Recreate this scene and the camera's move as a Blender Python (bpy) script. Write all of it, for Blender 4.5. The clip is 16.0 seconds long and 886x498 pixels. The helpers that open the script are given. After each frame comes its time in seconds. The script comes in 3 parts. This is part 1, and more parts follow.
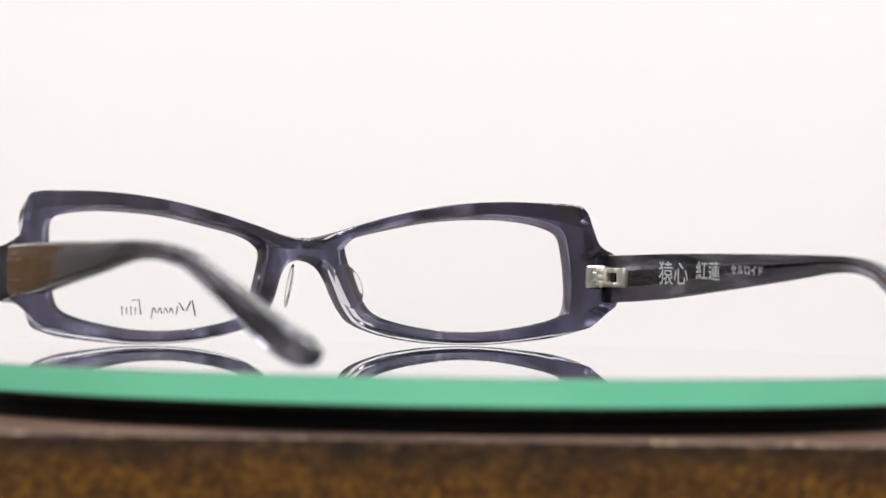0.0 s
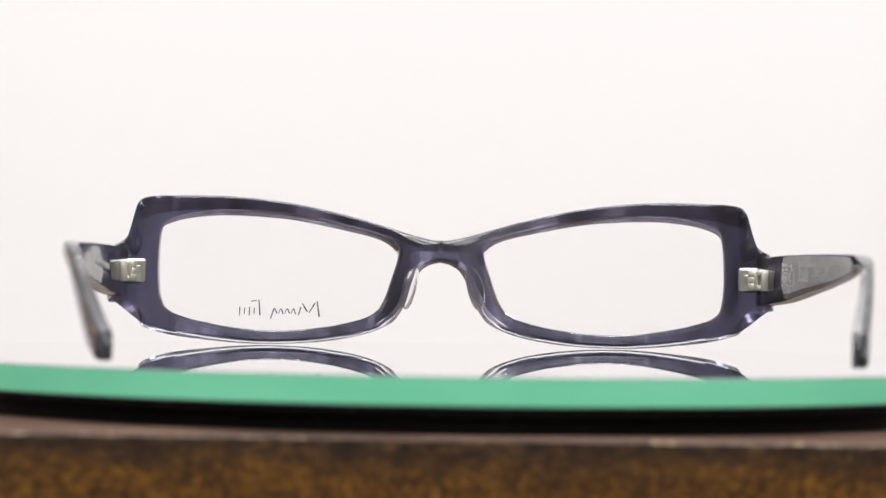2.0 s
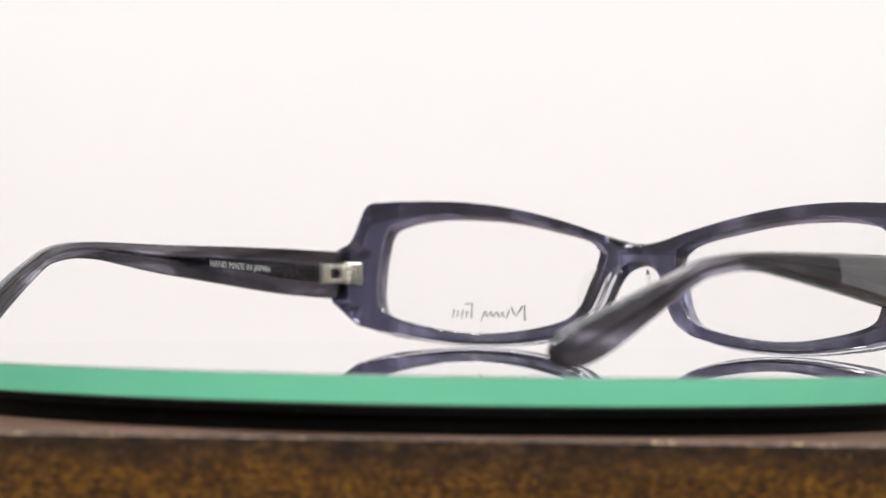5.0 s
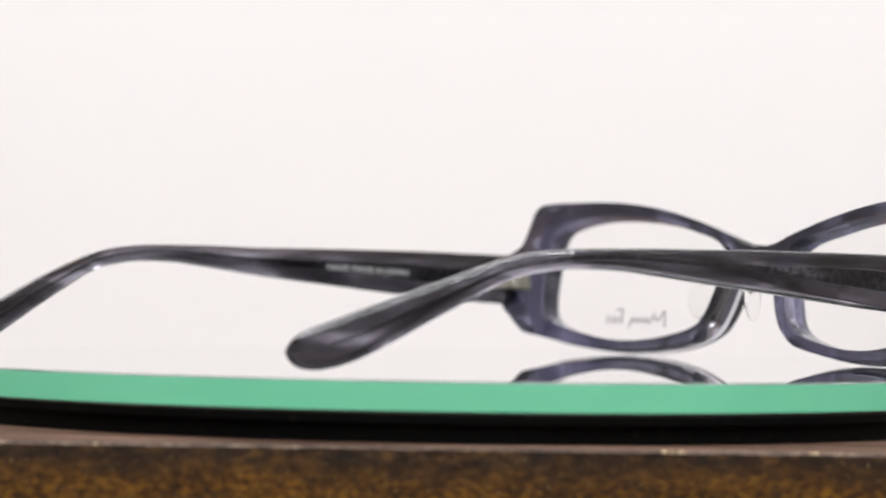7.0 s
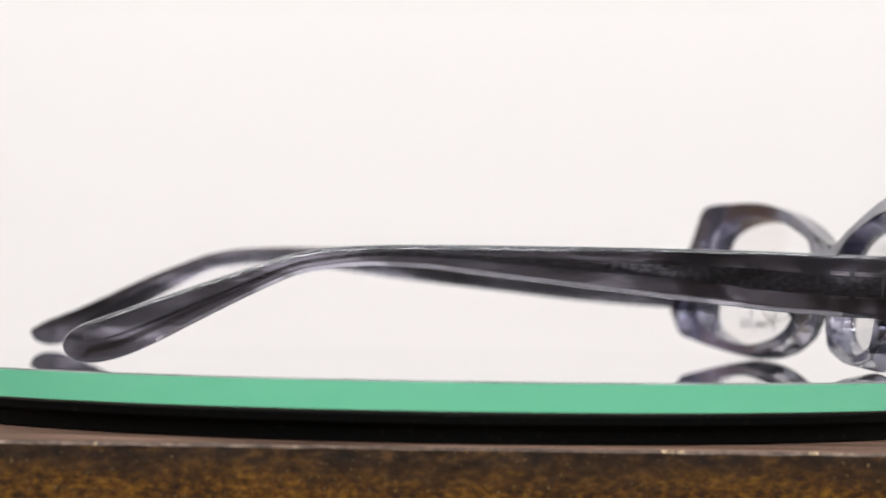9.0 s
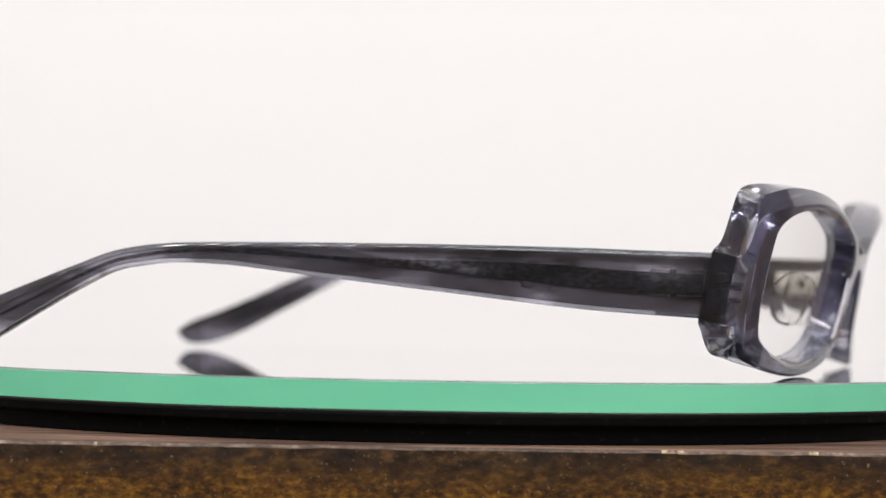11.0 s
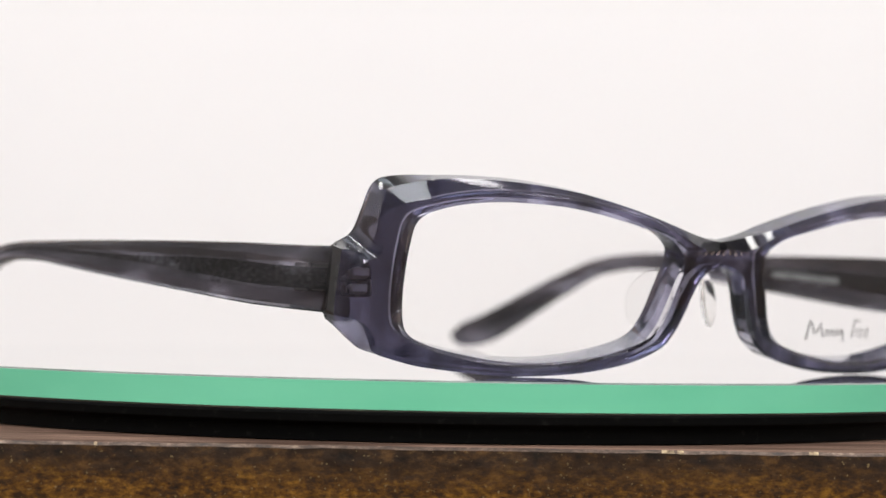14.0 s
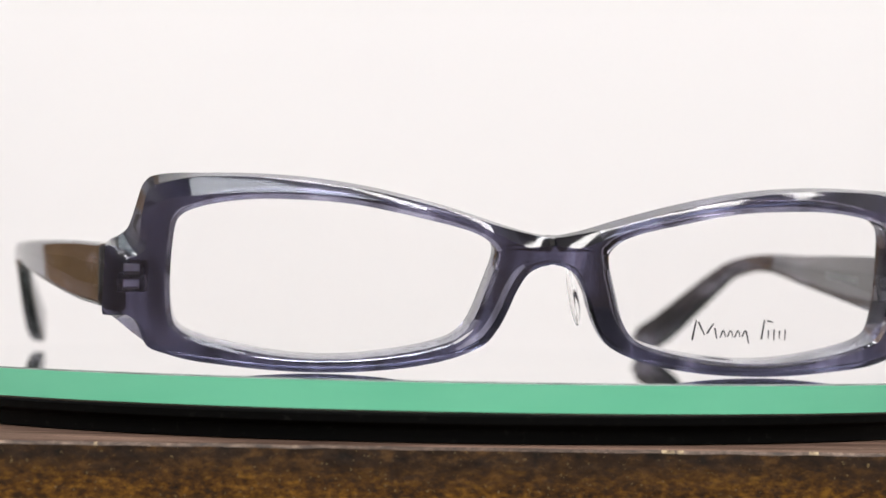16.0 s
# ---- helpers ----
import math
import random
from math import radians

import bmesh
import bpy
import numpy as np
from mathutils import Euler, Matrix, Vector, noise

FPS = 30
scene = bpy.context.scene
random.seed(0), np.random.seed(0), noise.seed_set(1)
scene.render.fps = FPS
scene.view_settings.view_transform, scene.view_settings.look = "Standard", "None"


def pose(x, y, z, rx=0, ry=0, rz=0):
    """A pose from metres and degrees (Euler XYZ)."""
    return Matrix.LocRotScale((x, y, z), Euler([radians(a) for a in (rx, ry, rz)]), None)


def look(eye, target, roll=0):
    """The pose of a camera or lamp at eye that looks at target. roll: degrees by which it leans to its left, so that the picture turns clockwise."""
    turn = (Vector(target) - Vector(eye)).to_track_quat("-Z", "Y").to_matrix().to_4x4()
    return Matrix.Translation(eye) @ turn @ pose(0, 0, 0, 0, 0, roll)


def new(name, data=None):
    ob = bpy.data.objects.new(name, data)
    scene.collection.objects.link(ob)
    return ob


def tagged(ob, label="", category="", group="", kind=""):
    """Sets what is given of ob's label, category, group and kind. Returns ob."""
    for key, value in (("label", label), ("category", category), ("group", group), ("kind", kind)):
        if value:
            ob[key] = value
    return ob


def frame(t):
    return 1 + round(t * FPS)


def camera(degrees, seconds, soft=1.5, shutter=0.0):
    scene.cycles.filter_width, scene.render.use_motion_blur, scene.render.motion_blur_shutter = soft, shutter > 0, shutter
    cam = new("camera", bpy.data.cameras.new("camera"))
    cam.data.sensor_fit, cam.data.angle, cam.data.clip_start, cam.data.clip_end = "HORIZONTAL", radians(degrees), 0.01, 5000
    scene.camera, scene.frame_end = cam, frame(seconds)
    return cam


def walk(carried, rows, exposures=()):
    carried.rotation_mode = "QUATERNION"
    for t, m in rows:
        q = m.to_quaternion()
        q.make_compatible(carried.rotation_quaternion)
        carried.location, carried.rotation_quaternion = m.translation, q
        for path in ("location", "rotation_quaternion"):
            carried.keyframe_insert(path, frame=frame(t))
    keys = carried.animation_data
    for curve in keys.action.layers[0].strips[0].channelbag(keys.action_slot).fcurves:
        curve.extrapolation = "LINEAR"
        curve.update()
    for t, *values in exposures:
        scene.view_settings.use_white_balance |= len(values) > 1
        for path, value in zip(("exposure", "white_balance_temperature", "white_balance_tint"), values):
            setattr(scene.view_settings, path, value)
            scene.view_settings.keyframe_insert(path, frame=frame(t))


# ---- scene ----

MM = 0.001

# ---- camera: a long lens just above the glass top; it shifts a little when it refocuses ----
cam = camera(16.42, 16.0)


def eye(back):
    return pose(0, -0.578 - back, 0.01755, 90.357 - 1.0 * back, 0, 0.101) @ pose(0, 0, 0, 0, 0, 0.996)


walk(cam, [(0, eye(0.0219)), (0.1, eye(0.0219)), (0.25, eye(0.0150)), (0.6, eye(0.0150)), (0.8, eye(0.0219)), (6.6, eye(0.0219)), (6.9, eye(0.0)), (7.1, eye(0.0)), (7.4, eye(0.0082)),
           (8.1, eye(0.0082)), (8.4, eye(0.0)), (16, eye(0.0))],
     exposures=((0, 0.04), (6.6, 0.04), (6.9, 0.0), (16, 0.0)))

# ---- light: a bright shop interior with ceiling panels ----
world = bpy.data.worlds.new("world")
scene.world = world
world.use_nodes = True
world.node_tree.nodes["Background"].inputs[0].default_value = (0.95, 0.97, 1.0, 1)
world.node_tree.nodes["Background"].inputs[1].default_value = 0.05


def panel(name, place, target, w, h, watts, colour):
    data = bpy.data.lights.new(name, "AREA")
    data.shape, data.size, data.size_y, data.energy, data.color = "RECTANGLE", w, h, watts, colour
    ob = new(name, data)
    ob.matrix_world = look(place, target)
    return ob


panel("ceiling_tube", (0.0, -0.75, 1.55), (0.0, 0.2, 0.0), 1.9, 0.16, 22.8, (1.0, 0.970, 0.948))
panel("ceiling_panel", (0.0, 0.2, 1.55), (0.0, 0.25, 0.0), 1.9, 0.8, 13.4, (0.80, 0.91, 1.0))
panel("ceiling_tube", (-0.75, -0.1, 1.55), (-0.3, 0.3, 0.0), 0.16, 1.3, 14.2, (1.0, 0.970, 0.948))
panel("ceiling_tube", (0.75, -0.1, 1.55), (0.3, 0.3, 0.0), 0.16, 1.3, 14.2, (1.0, 0.970, 0.948))
panel("ceiling_panel", (0.1, -1.25, 1.5), (0.0, 0.0, 0.0), 1.4, 0.6, 25, (0.93, 0.965, 1.0))
bulb = bpy.data.lights.new("spot_bulb", "POINT")
bulb.energy, bulb.shadow_soft_size, bulb.color = 3.0, 0.035, (1.0, 0.97, 0.92)
new("spot_bulb", bulb).location = (0.10, -1.55, 0.80)


# ---- materials ----
def material(name):
    m = bpy.data.materials.new(name)
    m.use_nodes = True
    t = m.node_tree
    return m, t, t.nodes["Principled BSDF"]


def node(t, kind, **values):
    n = t.nodes.new(kind)
    for key, value in values.items():
        n.inputs[key].default_value = value
    return n


def coords(t, scale=(1, 1, 1), turn=(0, 0, 0)):
    c = t.nodes.new("ShaderNodeTexCoord")
    m = node(t, "ShaderNodeMapping", Scale=scale, Rotation=turn)
    t.links.new(c.outputs["Object"], m.inputs["Vector"])
    return m.outputs["Vector"]


def noise_tex(t, vec, scale, detail=4.0, rough=0.55, distort=0.0):
    n = node(t, "ShaderNodeTexNoise", Scale=scale, Detail=detail, Roughness=rough, Distortion=distort)
    t.links.new(vec, n.inputs["Vector"])
    return n.outputs["Fac"]


def ramp(t, fac, stops):
    n = t.nodes.new("ShaderNodeValToRGB")
    e = n.color_ramp.elements
    while len(e) < len(stops):
        e.new(0.5)
    for k, (at, colour) in enumerate(stops):
        e[k].position, e[k].color = at, (*colour, 1)
    t.links.new(fac, n.inputs["Fac"])
    return n.outputs["Color"]


def mixed(t, fac, a, b):
    n = t.nodes.new("ShaderNodeMix")
    n.data_type = "RGBA"
    t.links.new(fac, n.inputs[0])
    for value, slot in ((a, 6), (b, 7)):
        if isinstance(value, tuple):
            n.inputs[slot].default_value = (*value, 1)
        else:
            t.links.new(value, n.inputs[slot])
    return n.outputs[2]


def bump(t, bsdf, height, strength, distance):
    n = node(t, "ShaderNodeBump", Strength=strength, Distance=distance)
    t.links.new(height, n.inputs["Height"])
    t.links.new(n.outputs["Normal"], bsdf.inputs["Normal"])


def acetate(name, scale, turn, dark, mid, light, thin_bend=False, gloss=0.03, clear=0.85):
    m, t, b = material(name)
    v = coords(t, scale, turn)
    streak = noise_tex(t, v, 1.0, 3.0, 0.5, 0.6)
    if thin_bend:
        # paler over the thin ear bend: light passing through is put into the colour
        split = t.nodes.new("ShaderNodeSeparateXYZ")
        t.links.new(coords(t), split.inputs[0])
        for lo, hi in ((-0.056, -0.036), (0.012, -0.012)):
            r = node(t, "ShaderNodeMapRange")
            r.interpolation_type = "SMOOTHSTEP"
            r.inputs["From Min"].default_value, r.inputs["From Max"].default_value = lo, hi
            t.links.new(split.outputs["Y"], r.inputs["Value"])
            if lo < 0:
                rise = r
        both_ = t.nodes.new("ShaderNodeMath")
        both_.operation = "MULTIPLY"
        t.links.new(rise.outputs[0], both_.inputs[0])
        t.links.new(r.outputs[0], both_.inputs[1])
        add = t.nodes.new("ShaderNodeMath")
        add.operation = "MULTIPLY_ADD"
        add.inputs[1].default_value = 0.08
        t.links.new(both_.outputs[0], add.inputs[0])
        t.links.new(streak, add.inputs[2])
        streak = add.outputs[0]
    colour = ramp(t, streak, [(0.37, dark), (0.47, mid), (0.55, mid), (0.64, light)])
    t.links.new(colour, b.inputs["Base Color"])
    b.inputs["Roughness"].default_value = gloss
    b.inputs["IOR"].default_value = 1.49
    b.inputs["Transmission Weight"].default_value = clear
    bump(t, b, noise_tex(t, coords(t, (300, 300, 300)), 1.0), 0.04, 0.0003)
    return m


FRONT = acetate("blue_grey_acetate", (130, 60, 22), (0, 0.25, 0), (0.022, 0.021, 0.034), (0.078, 0.075, 0.132), (0.25, 0.24, 0.38), gloss=0.08)
# FRONT's acetate darkened: light lost on a long way through is put into colour
FLANK = acetate("shaded_blue_grey_acetate", (150, 150, 150), (0, 0, 0), (0.004, 0.004, 0.006), (0.010, 0.010, 0.015), (0.045, 0.043, 0.062), gloss=0.06, clear=0.5)
SIDE = acetate("dark_blue_grey_acetate", (110, 36, 170), (0.35, 0, 0), (0.014, 0.013, 0.017), (0.062, 0.059, 0.074), (0.34, 0.325, 0.40), True)
# FRONT's acetate lightened: light coming through the thin walls is put into colour
WALLS = acetate("lit_blue_grey_acetate", (200, 200, 200), (0, 0, 0), (0.10, 0.10, 0.15), (0.20, 0.20, 0.29), (0.42, 0.41, 0.52))
CLEAR, ct, cb = material("clear_acetate")
cb.inputs["Base Color"].default_value = (0.74, 0.73, 0.77, 1)
cb.inputs["Roughness"].default_value = 0.04
cb.inputs["IOR"].default_value = 1.49
cb.inputs["Transmission Weight"].default_value = 1.0
bump(ct, cb, noise_tex(ct, coords(ct, (250, 250, 250)), 1.0), 0.08, 0.0004)

# a thin clear sheet: see-through with a glossy skin
LENS, lt, lb = material("clear_lens")
lt.nodes.remove(lb)
see = node(lt, "ShaderNodeBsdfTransparent", Color=(0.997, 0.997, 0.997, 1))
shine = node(lt, "ShaderNodeBsdfGlossy", Roughness=0.01)
edge_on = lt.nodes.new("ShaderNodeLayerWeight")
fifth = lt.nodes.new("ShaderNodeMath")
fifth.operation = "POWER"
fifth.inputs[1].default_value = 5.0
lt.links.new(edge_on.outputs["Facing"], fifth.inputs[0])
gloss = lt.nodes.new("ShaderNodeMath")
gloss.operation = "MULTIPLY_ADD"
gloss.inputs[1].default_value, gloss.inputs[2].default_value = 0.5, 0.012
lt.links.new(fifth.outputs[0], gloss.inputs[0])
both = lt.nodes.new("ShaderNodeMixShader")
lt.links.new(gloss.outputs[0], both.inputs[0])
lt.links.new(see.outputs[0], both.inputs[1])
lt.links.new(shine.outputs[0], both.inputs[2])
lt.links.new(both.outputs[0], lt.nodes["Material Output"].inputs["Surface"])
PAD, t_, b_ = material("clear_pad_plastic")
b_.inputs["Base Color"].default_value = (0.96, 0.96, 0.955, 1)
b_.inputs["Roughness"].default_value = 0.02
b_.inputs["IOR"].default_value = 1.06
b_.inputs["Transmission Weight"].default_value = 1.0
bump(t_, b_, noise_tex(t_, coords(t_, (400, 400, 400)), 1.0, 2), 0.05, 0.0003)

METAL, t_, b_ = material("pale_nickel")
b_.inputs["Metallic"].default_value = 1.0
b_.inputs["Base Color"].default_value = (0.84, 0.81, 0.73, 1)
t_.links.new(ramp(t_, noise_tex(t_, coords(t_, (900, 900, 900)), 1.0), [(0.3, (0.30, 0.30, 0.30)), (0.7, (0.48, 0.48, 0.48))]), b_.inputs["Roughness"])
CORE, t_, b_ = material("dull_core_metal")
b_.inputs["Metallic"].default_value = 0.7
t_.links.new(ramp(t_, noise_tex(t_, coords(t_, (1500, 900, 1800)), 1.0, 6), [(0.40, (0.008, 0.009, 0.008)), (0.66, (0.20, 0.21, 0.20))]), b_.inputs["Base Color"])
b_.inputs["Roughness"].default_value = 0.55
SILVER, t_, b_ = material("silver_print")
b_.inputs["Base Color"].default_value = (0.50, 0.51, 0.52, 1)
b_.inputs["Roughness"].default_value = 0.45
INK, t_, b_ = material("black_ink")
b_.inputs["Base Color"].default_value = (0.03, 0.03, 0.035, 1)
b_.inputs["Roughness"].default_value = 0.6

GLASS_TOP, t_, b_ = material("polished_glass_top")
b_.inputs["Base Color"].default_value = (0.05, 0.06, 0.055, 1)
b_.inputs["Roughness"].default_value = 0.008
b_.inputs["IOR"].default_value = 1.52
b_.inputs["Coat Weight"].default_value = 1.0
b_.inputs["Coat Roughness"].default_value = 0.006
bump(t_, b_, noise_tex(t_, coords(t_, (30, 30, 30)), 1.0, 2), 0.01, 0.0002)
GLASS_EDGE, t_, b_ = material("green_glass_edge")
t_.links.new(ramp(t_, noise_tex(t_, coords(t_, (25, 25, 90)), 1.0, 3), [(0.3, (0.15, 0.60, 0.37)), (0.7, (0.19, 0.66, 0.42))]), b_.inputs["Base Color"])
b_.inputs["Roughness"].default_value = 0.35
GLASS_ARRIS, t_, b_ = material("ground_glass_arris")
t_.links.new(ramp(t_, noise_tex(t_, coords(t_, (90, 90, 90)), 1.0, 3), [(0.3, (0.05, 0.08, 0.065)), (0.7, (0.18, 0.21, 0.19))]), b_.inputs["Base Color"])
b_.inputs["Roughness"].default_value = 0.5
BLACK, t_, b_ = material("black_plastic")
t_.links.new(ramp(t_, noise_tex(t_, coords(t_, (700, 700, 700)), 1.0, 5), [(0.60, (0.004, 0.004, 0.004)), (0.85, (0.02, 0.02, 0.018))]), b_.inputs["Base Color"])
b_.inputs["Roughness"].default_value = 0.4
b_.inputs["Specular IOR Level"].default_value = 0.04

WOOD, t_, b_ = material("dark_mottled_wood")
two = node(t_, "ShaderNodeMath")
two.operation = "MULTIPLY_ADD"
two.inputs[1].default_value = 0.46
half = node(t_, "ShaderNodeMath")
half.operation = "MULTIPLY"
half.inputs[1].default_value = 0.54
t_.links.new(noise_tex(t_, coords(t_, (620, 620, 1100)), 1.0, 6, 0.65), half.inputs[0])
t_.links.new(noise_tex(t_, coords(t_, (120, 120, 260)), 1.0, 9, 0.8, 0.3), two.inputs[0])
t_.links.new(half.outputs[0], two.inputs[2])
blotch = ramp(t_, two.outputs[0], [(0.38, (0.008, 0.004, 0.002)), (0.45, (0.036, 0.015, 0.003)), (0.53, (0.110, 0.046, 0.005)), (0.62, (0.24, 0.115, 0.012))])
dark_tone = ramp(t_, noise_tex(t_, coords(t_, (170, 170, 260)), 1.7, 9, 0.7), [(0.36, (0.010, 0.006, 0.004)), (0.52, (0.032, 0.017, 0.008)), (0.68, (0.110, 0.054, 0.016))])
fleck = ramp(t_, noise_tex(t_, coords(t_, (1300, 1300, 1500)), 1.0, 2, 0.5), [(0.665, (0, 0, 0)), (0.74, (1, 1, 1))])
# the dark tone gives way to orange blotches lower down
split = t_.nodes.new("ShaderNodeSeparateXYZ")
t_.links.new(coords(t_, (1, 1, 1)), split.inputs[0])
ragged_height = node(t_, "ShaderNodeMath")
ragged_height.operation = "MULTIPLY_ADD"
ragged_height.inputs[1].default_value = 0.010
t_.links.new(noise_tex(t_, coords(t_, (26, 26, 70)), 1.0, 6, 0.62), ragged_height.inputs[0])
t_.links.new(split.outputs["Z"], ragged_height.inputs[2])
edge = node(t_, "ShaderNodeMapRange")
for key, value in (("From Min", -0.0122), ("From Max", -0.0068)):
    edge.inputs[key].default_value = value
t_.links.new(ragged_height.outputs[0], edge.inputs["Value"])
t_.links.new(mixed(t_, fleck, mixed(t_, edge.outputs[0], blotch, dark_tone), (0.20, 0.14, 0.06)), b_.inputs["Base Color"])
b_.inputs["Roughness"].default_value = 0.55
b_.inputs["Specular IOR Level"].default_value = 0.25
bump(t_, b_, noise_tex(t_, coords(t_, (400, 400, 500)), 1.0, 6), 0.5, 0.0006)
WORN, t_, b_ = material("worn_wood_top")
t_.links.new(ramp(t_, noise_tex(t_, coords(t_, (25, 400, 400)), 1.0, 6, 0.6), [(0.32, (0.035, 0.021, 0.015)), (0.5, (0.088, 0.054, 0.040)), (0.68, (0.23, 0.145, 0.11))]), b_.inputs["Base Color"])
b_.inputs["Roughness"].default_value = 0.8
b_.inputs["Specular IOR Level"].default_value = 0.03
CHIP, t_, b_ = material("chipped_wood_edge")
grain = noise_tex(t_, coords(t_, (120, 300, 300)), 2.2, 9, 0.72)
t_.links.new(ramp(t_, grain, [(0.34, (0.022, 0.015, 0.011)), (0.47, (0.055, 0.032, 0.02)), (0.57, (0.13, 0.085, 0.06)), (0.69, (0.34, 0.26, 0.18))]), b_.inputs["Base Color"])
b_.inputs["Roughness"].default_value = 0.7
bump(t_, b_, grain, 0.6, 0.0004)

BARE, t_, b_ = material("bare_chipped_wood")
t_.links.new(ramp(t_, noise_tex(t_, coords(t_, (900, 900, 900)), 1.0, 4), [(0.35, (0.12, 0.08, 0.045)), (0.65, (0.48, 0.37, 0.22))]), b_.inputs["Base Color"])
b_.inputs["Roughness"].default_value = 0.8

PAPER, t_, b_ = material("white_backdrop_paper")
t_.links.new(ramp(t_, noise_tex(t_, coords(t_, (2, 2, 2)), 1.0, 3), [(0.3, (0.80, 0.78, 0.785)), (0.7, (0.82, 0.80, 0.80))]), b_.inputs["Base Color"])
b_.inputs["Roughness"].default_value = 0.85
bump(t_, b_, noise_tex(t_, coords(t_, (400, 400, 400)), 1.0), 0.1, 0.0005)
WALL, t_, b_ = material("painted_wall")
t_.links.new(ramp(t_, noise_tex(t_, coords(t_, (3, 3, 3)), 1.0, 5), [(0.3, (0.34, 0.32, 0.30)), (0.7, (0.40, 0.38, 0.36))]), b_.inputs["Base Color"])
b_.inputs["Roughness"].default_value = 0.9
PANELLING, t_, b_ = material("brown_wall_panelling")
t_.links.new(ramp(t_, noise_tex(t_, coords(t_, (40, 40, 3)), 1.0, 5), [(0.3, (0.26, 0.15, 0.07)), (0.7, (0.38, 0.24, 0.12))]), b_.inputs["Base Color"])
b_.inputs["Roughness"].default_value = 0.6
TABLE, t_, b_ = material("dark_tabletop")
t_.links.new(ramp(t_, noise_tex(t_, coords(t_, (8, 60, 60)), 1.0, 5), [(0.3, (0.10, 0.07, 0.05)), (0.7, (0.16, 0.11, 0.08))]), b_.inputs["Base Color"])
b_.inputs["Roughness"].default_value = 0.5


# ---- building helpers ----
def part(name, bm, mats, parent=None, label="", smooth=35):
    me = bpy.data.meshes.new(name)
    bmesh.ops.recalc_face_normals(bm, faces=bm.faces)
    bm.to_mesh(me)
    bm.free()
    for m in (mats if isinstance(mats, (list, tuple)) else [mats]):
        me.materials.append(m)
    if smooth:
        me.shade_smooth()
        me.set_sharp_from_angle(angle=radians(smooth))
    ob = new(name, me)
    ob.parent = parent
    if label:
        tagged(ob, label)
    return ob


def block(bm, size, m, bevel=0.0, seg=2, mat=0):
    made = bmesh.ops.create_cube(bm, size=1, matrix=m @ Matrix.Diagonal((*size, 1)))
    faces = {f for v in made["verts"] for f in v.link_faces}
    for f in faces:
        f.material_index = mat
    if bevel:
        edges = {e for v in made["verts"] for e in v.link_edges}
        out = bmesh.ops.bevel(bm, geom=list(edges), offset=bevel, segments=seg, profile=0.5, affect="EDGES")
        for f in out["faces"]:
            f.material_index = mat


def rod(bm, r, h, m, n=20, r2=None, bevel=0.0):
    made = bmesh.ops.create_cone(bm, cap_ends=True, segments=n, radius1=r, radius2=r if r2 is None else r2, depth=h, matrix=m)
    if bevel:
        edges = {e for v in made["verts"] for e in v.link_edges if len(e.link_faces) == 2 and any(len(f.verts) > 4 for f in e.link_faces)}
        bmesh.ops.bevel(bm, geom=list(edges), offset=bevel, segments=2, profile=0.5, affect="EDGES")


def turned(bm, profile, n, mat=0):
    """A body of revolution about z from (radius, height) pairs; a pair with radius 0 closes it."""
    rings = []
    for r, z in profile:
        if r == 0:
            rings.append([bm.verts.new((0, 0, z))])
        else:
            rings.append([bm.verts.new((r * math.cos(2 * math.pi * k / n), r * math.sin(2 * math.pi * k / n), z)) for k in range(n)])
    made = []
    for a, b in zip(rings, rings[1:]):
        row = []
        for k in range(n):
            j = (k + 1) % n
            loop = [a[k % len(a)], a[j % len(a)], b[j % len(b)], b[k % len(b)]]
            loop = [v for i, v in enumerate(loop) if v not in loop[:i]]
            f = bm.faces.new(loop)
            f.material_index = mat
            row.append(f)
        made.append(row)
    return made


def spline(points, closed=False, steps=8):
    """A smooth curve through (x, z) points; a third value 1 marks a corner."""
    out, n = [], len(points)
    for i in range(n if closed else n - 1):
        p1, p2 = points[i], points[(i + 1) % n]
        p0 = points[i - 1] if (i or closed) and len(p1) < 3 else p1
        p3 = points[(i + 2) % n] if (i + 2 < n or closed) and len(p2) < 3 else p2
        for k in range(steps):
            u = k / steps
            out.append(tuple(0.5 * (2 * p1[c] + (p2[c] - p0[c]) * u + (2 * p0[c] - 5 * p1[c] + 4 * p2[c] - p3[c]) * u * u
                                    + (3 * p1[c] - p0[c] - 3 * p2[c] + p3[c]) * u ** 3) for c in (0, 1)))
    if not closed:
        out.append(tuple(points[-1][:2]))
    return out


# ---- the room round the display ----
def slab(name, size, place, mat, label, category):
    bm = bmesh.new()
    block(bm, size, pose(*place))
    return tagged(part(name, bm, mat, smooth=0), label, category, kind="structure")


slab("backdrop", (1.9, 0.01, 1.9), (0.35, 0.95, 0.66), PAPER, "plain white paper backdrop behind the turntable", "backdrop")
slab("tabletop", (2.6, 2.9, 0.03), (0, -0.4, -0.0775), TABLE, "dark wooden tabletop under the turntable", "table")
slab("wall_north", (2.8, 0.08, 1.9), (0, 1.06, 0.66), WALL, "plain painted wall behind the backdrop", "wall")
slab("trim", (0.28, 0.03, 1.9), (-0.74, 0.99, 0.66), PANELLING, "warm brown wooden wall panel beside the backdrop", "wall panel")
slab("wall_south", (2.8, 0.08, 1.9), (0, -1.95, 0.66), WALL, "plain painted wall", "wall")
slab("wall_west", (0.08, 3.0, 1.9), (-1.4, -0.45, 0.66), WALL, "plain painted wall", "wall")
slab("wall_east", (0.08, 3.0, 1.9), (1.4, -0.45, 0.66), WALL, "plain painted wall", "wall")
